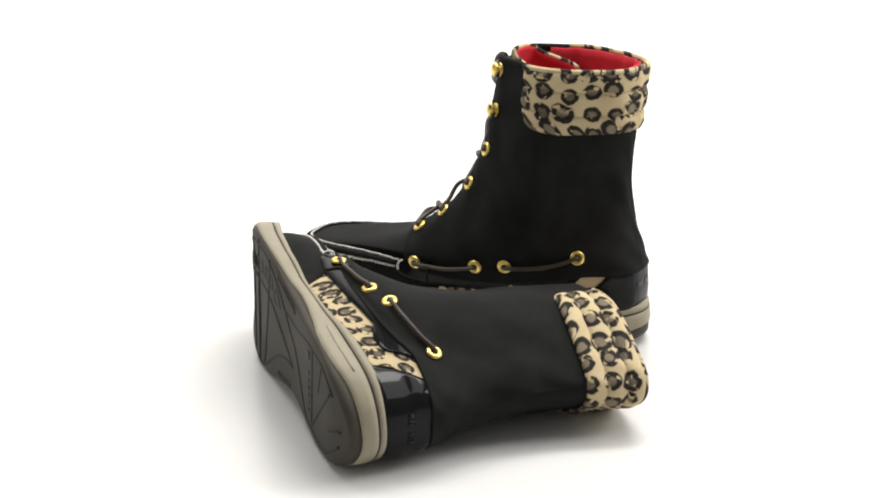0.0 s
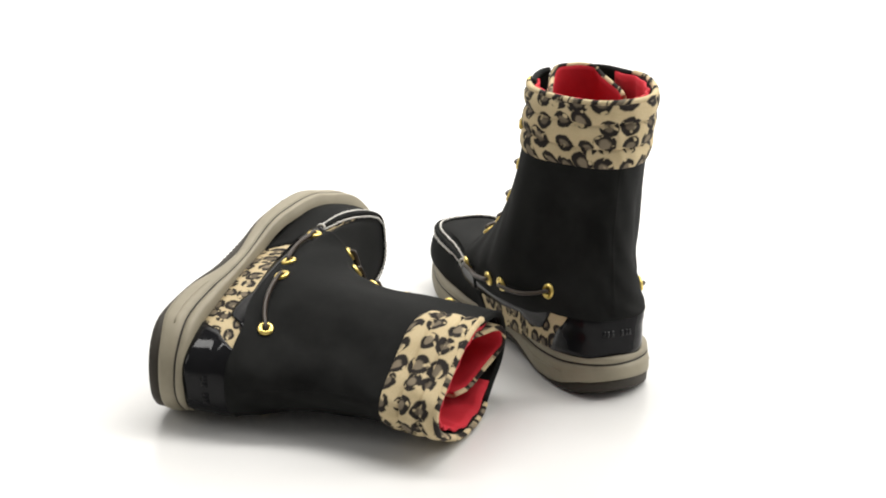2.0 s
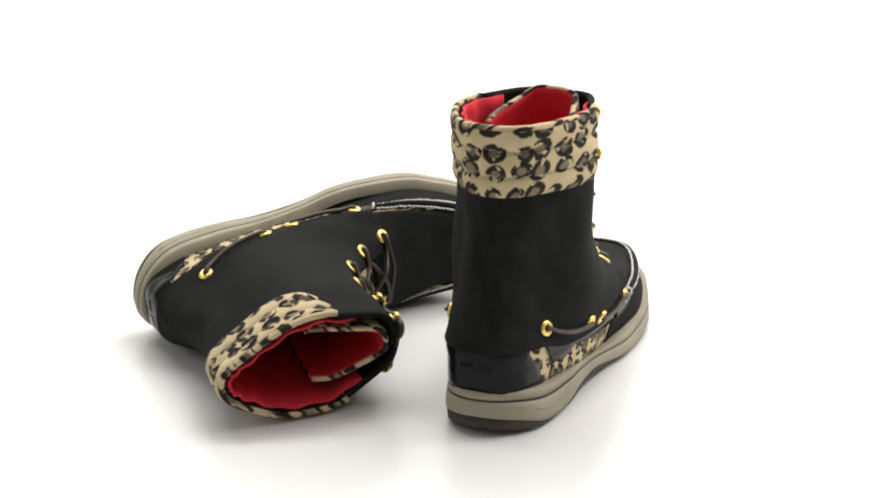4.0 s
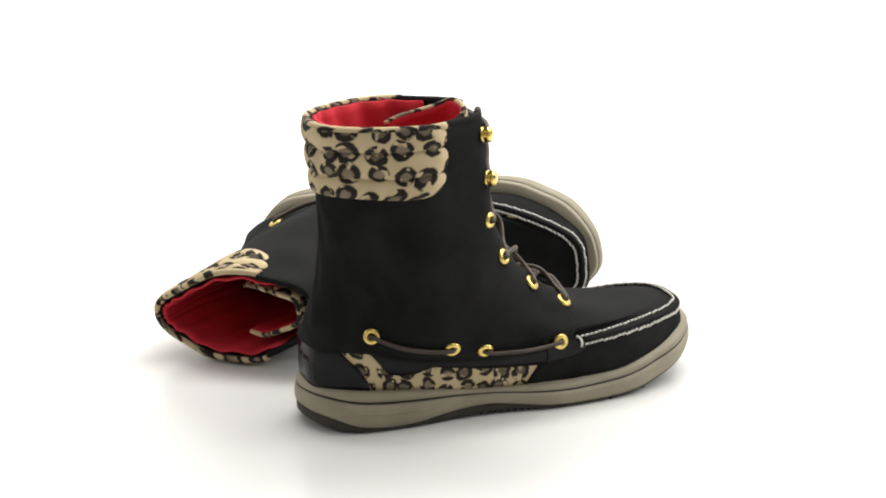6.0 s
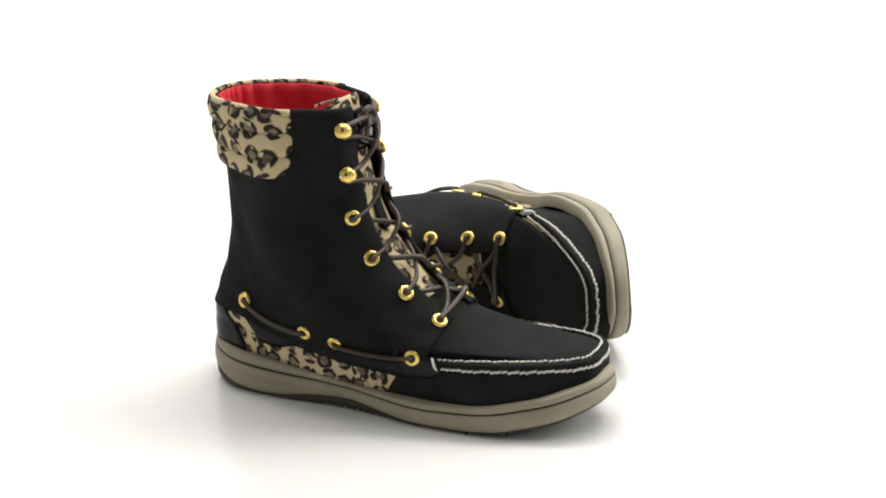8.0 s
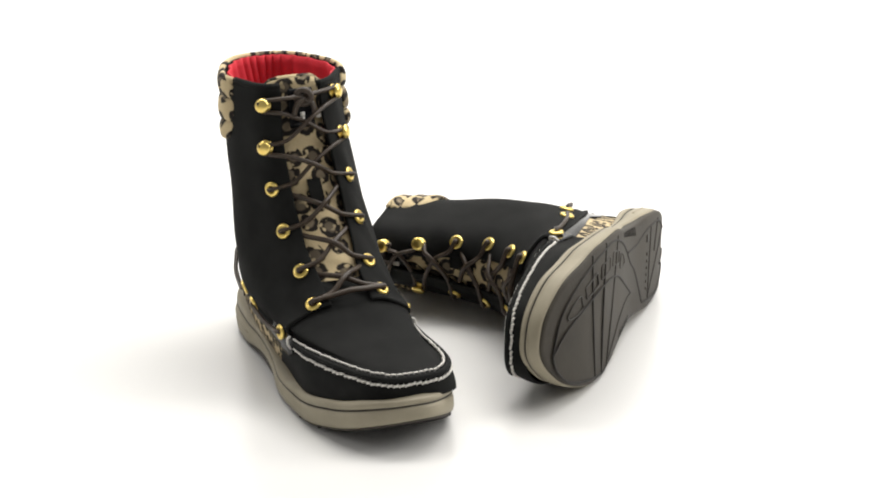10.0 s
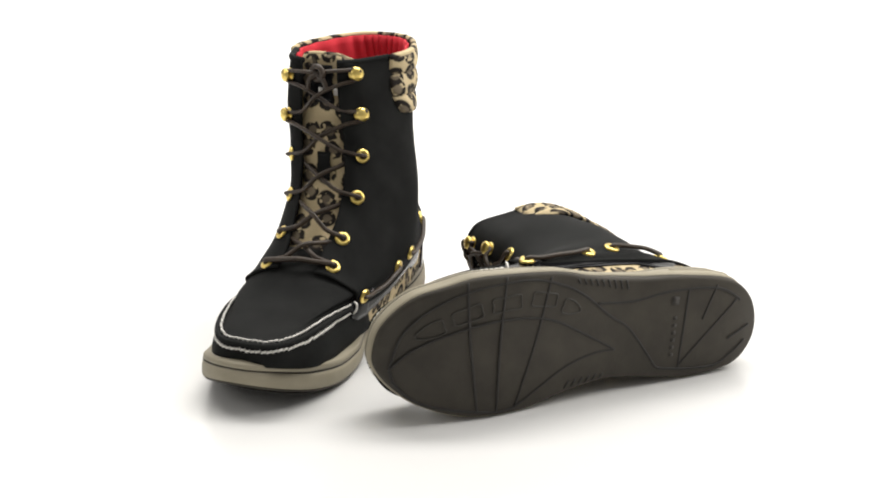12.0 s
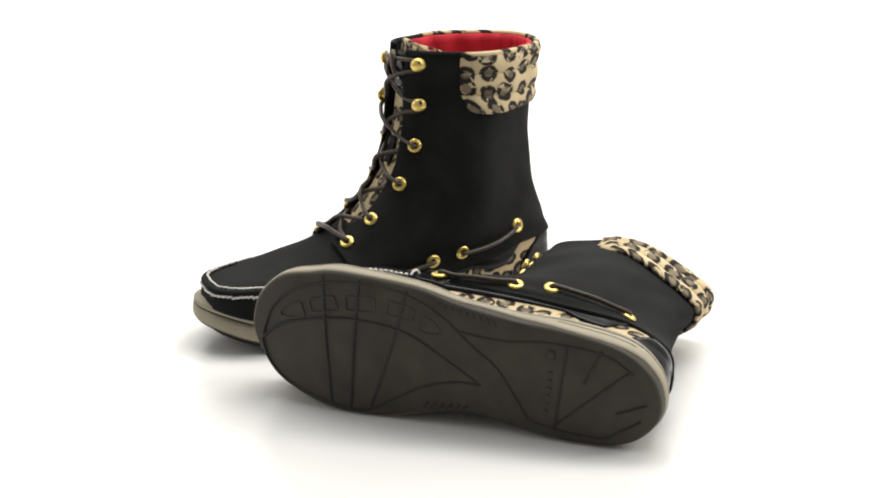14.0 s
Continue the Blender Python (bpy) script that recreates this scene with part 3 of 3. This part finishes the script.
    # ---- eyelets and laces ----
    anchor = {}
    for s in (1, -1):
        for i, (z, y) in enumerate(PRESSED if sag and s > 0 else THROAT[s]):
            q, h = b.across(z, y)
            anchor[s, i] = (hook if i > 3 else eyelet)(b, q, h, 0.0020, top)
        knots = []
        for x, z in ([(0.0392, 0.0435), (-0.0087, 0.0500), (-0.0300, 0.0562), (-0.0772, 0.0680)] if sag and s > 0 else SIDE[s]):
            q, h = b.at(x, z, s < 0)
            knots.append((eyelet(b, q, h, 0.0032, top, 0.7) if x > 0.03 else eyelet(b, q, h, 0.0020, top), q, h))
        for i, j in ((0, 1), (2, 3)):
            ((p, n), qi, hi_), ((r, m), qj, hj) = knots[i], knots[j]
            way = [p - n * 0.001, p + n * 0.0022 + (r - p).normalized() * 0.001]
            for k in (0.25, 0.5, 0.75):
                way.append(b.body(qi + (qj - qi) * k, hi_ + (hj - hi_) * k, 0.0034 + 0.0012 * math.sin(math.pi * k)) - Vector((0, 0, 0.0012 * math.sin(math.pi * k))))
            way += [r + m * 0.0022 + (p - r).normalized() * 0.001, r - m * 0.001]
            part("side_lace", tube(spline(way, 7), 0.00165, 8, flat=0.8), CORD, top, "dark brown rawhide side lace")

    def crossing(s, i, over):
        """One strand from an eyelet or hook to the next one up on the other side."""
        (p, n), (r, m) = anchor[s, i], anchor[-s, i + 1]
        z = (p.z + r.z) / 2
        mid_p = b.body(1.0, b.level(1.0, lambda X, Z: Z - z), 0.0038 + (0.0036 if over else 0.0))
        side_in = b.body(1.0, b.level(1.0, lambda X, Z: Z - (p.z * 0.75 + r.z * 0.25)), 0.0042)
        side_in = side_in * 0.55 + (p + n * 0.004) * 0.45
        way = [p - n * 0.001, p + n * 0.0026, side_in, mid_p]
        if i + 1 > 3:
            far = r + m * 0.0027
            inward = (p - r).normalized() * 0.004
            way += [(mid_p + far) / 2 + m * 0.002, far + Vector((0, 0, -0.0038)), far - inward * 0.8, far + Vector((0, 0, 0.0036))]
        else:
            way += [(mid_p + r) / 2 - m * 0.001, r - m * 0.0036]
        if i > 3:
            way[0], way[1] = p + n * 0.0027 + Vector((0, 0, 0.0030)), p + n * 0.0032 + (r - p).normalized() * 0.003
        return tube(spline(way, 7), 0.00175, 8, flat=0.8)

    (p, n), (r, m) = anchor[1, 0], anchor[-1, 0]
    centre = b.body(1.0, b.level(1.0, lambda X, Z: Z - (p.z + r.z) / 2), 0.0055)
    part("lace", tube(spline([p - n * 0.001, p + n * 0.0028, p * 0.4 + centre * 0.6 + n * 0.002, centre + Vector((0, 0, 0.001)), r * 0.4 + centre * 0.6 + m * 0.002, r + m * 0.0028, r - m * 0.001], 8), 0.00185, 8, flat=0.85), CORD, top, "dark brown rawhide lace")
    for i in range(5):
        for s in (1, -1):
            part("lace", crossing(s, i, (s > 0) == (i % 2 == 0)), CORD, top, "dark brown rawhide lace")
    # the ends meet in a small knot at the top of the tongue
    heart = b.body(1.0, b.level(1.0, lambda X, Z: Z - 0.183), 0.0045)
    for s in (1, -1):
        p, n = anchor[s, 5]
        part("lace", tube(spline([p + n * 0.003 + Vector((0, 0, 0.003)), (p + n * 0.004) * 0.5 + heart * 0.5 + Vector((0.001, 0, 0.002)), heart, heart + Vector((0.002, -0.005 * s, -0.004)), heart + Vector((0.001, -0.007 * s, -0.011))], 7), 0.00175, 8, flat=0.8), CORD, top, "dark brown rawhide lace")
    loop_pts = [heart + Vector((0.0015 * math.cos(a), 0.0045 * math.cos(a), 0.0045 * math.sin(a))) for a in np.linspace(0, math.tau, 20)[:-1]]
    part("lace_knot", tube(loop_pts, 0.0021, 8, True), CORD, top)
    return top


# ---- the studio ----
def sweep():
    """Seamless white sweep: floor, curve and back wall."""
    prof = [(-3.0, 0.0), (1.2, 0.0)] + [(1.2 + 0.8 * math.sin(a), 0.8 - 0.8 * math.cos(a)) for a in np.linspace(0.05, math.pi / 2, 24)] + [(2.0, 3.0)]
    rows = [[(x, y, z) for x in (-3.5, -1.5, 0, 1.5, 3.5)] for y, z in prof]
    return tagged(linked("floor", sheet(rows), SWEEP), "seamless glossy white studio sweep", "backdrop", kind="structure")


sweep()

UPRIGHT = pose(0.0424, 0.0676, 0.0005, 0, 0, 151.6)
LYING = Matrix(((-0.33935, 0.03677, 0.93994, -0.08894), (0.93518, -0.09449, 0.34133, -0.0990), (0.10136, 0.99485, -0.00232, 0.0402), (0, 0, 0, 1))) @ pose(0, 0, -0.0032, 0, -1.0, 0)
boot_r = boot("boot", -1, False, "black nubuck lace-up boot with leopard collar standing upright")
boot_l = boot("boot", 1, True, "black nubuck lace-up boot with leopard collar lying on its side")


def motions():
    for ob, start in ((boot_r, UPRIGHT), (boot_l, LYING)):
        rows = []
        for k in range(29):
            t = k / 2
            rows.append((t, pose(0, 0, 0, 0, 0, -float(np.interp(t, list(TURNS), list(TURNS.values())))) @ start))
        walk(ob, rows)


motions()
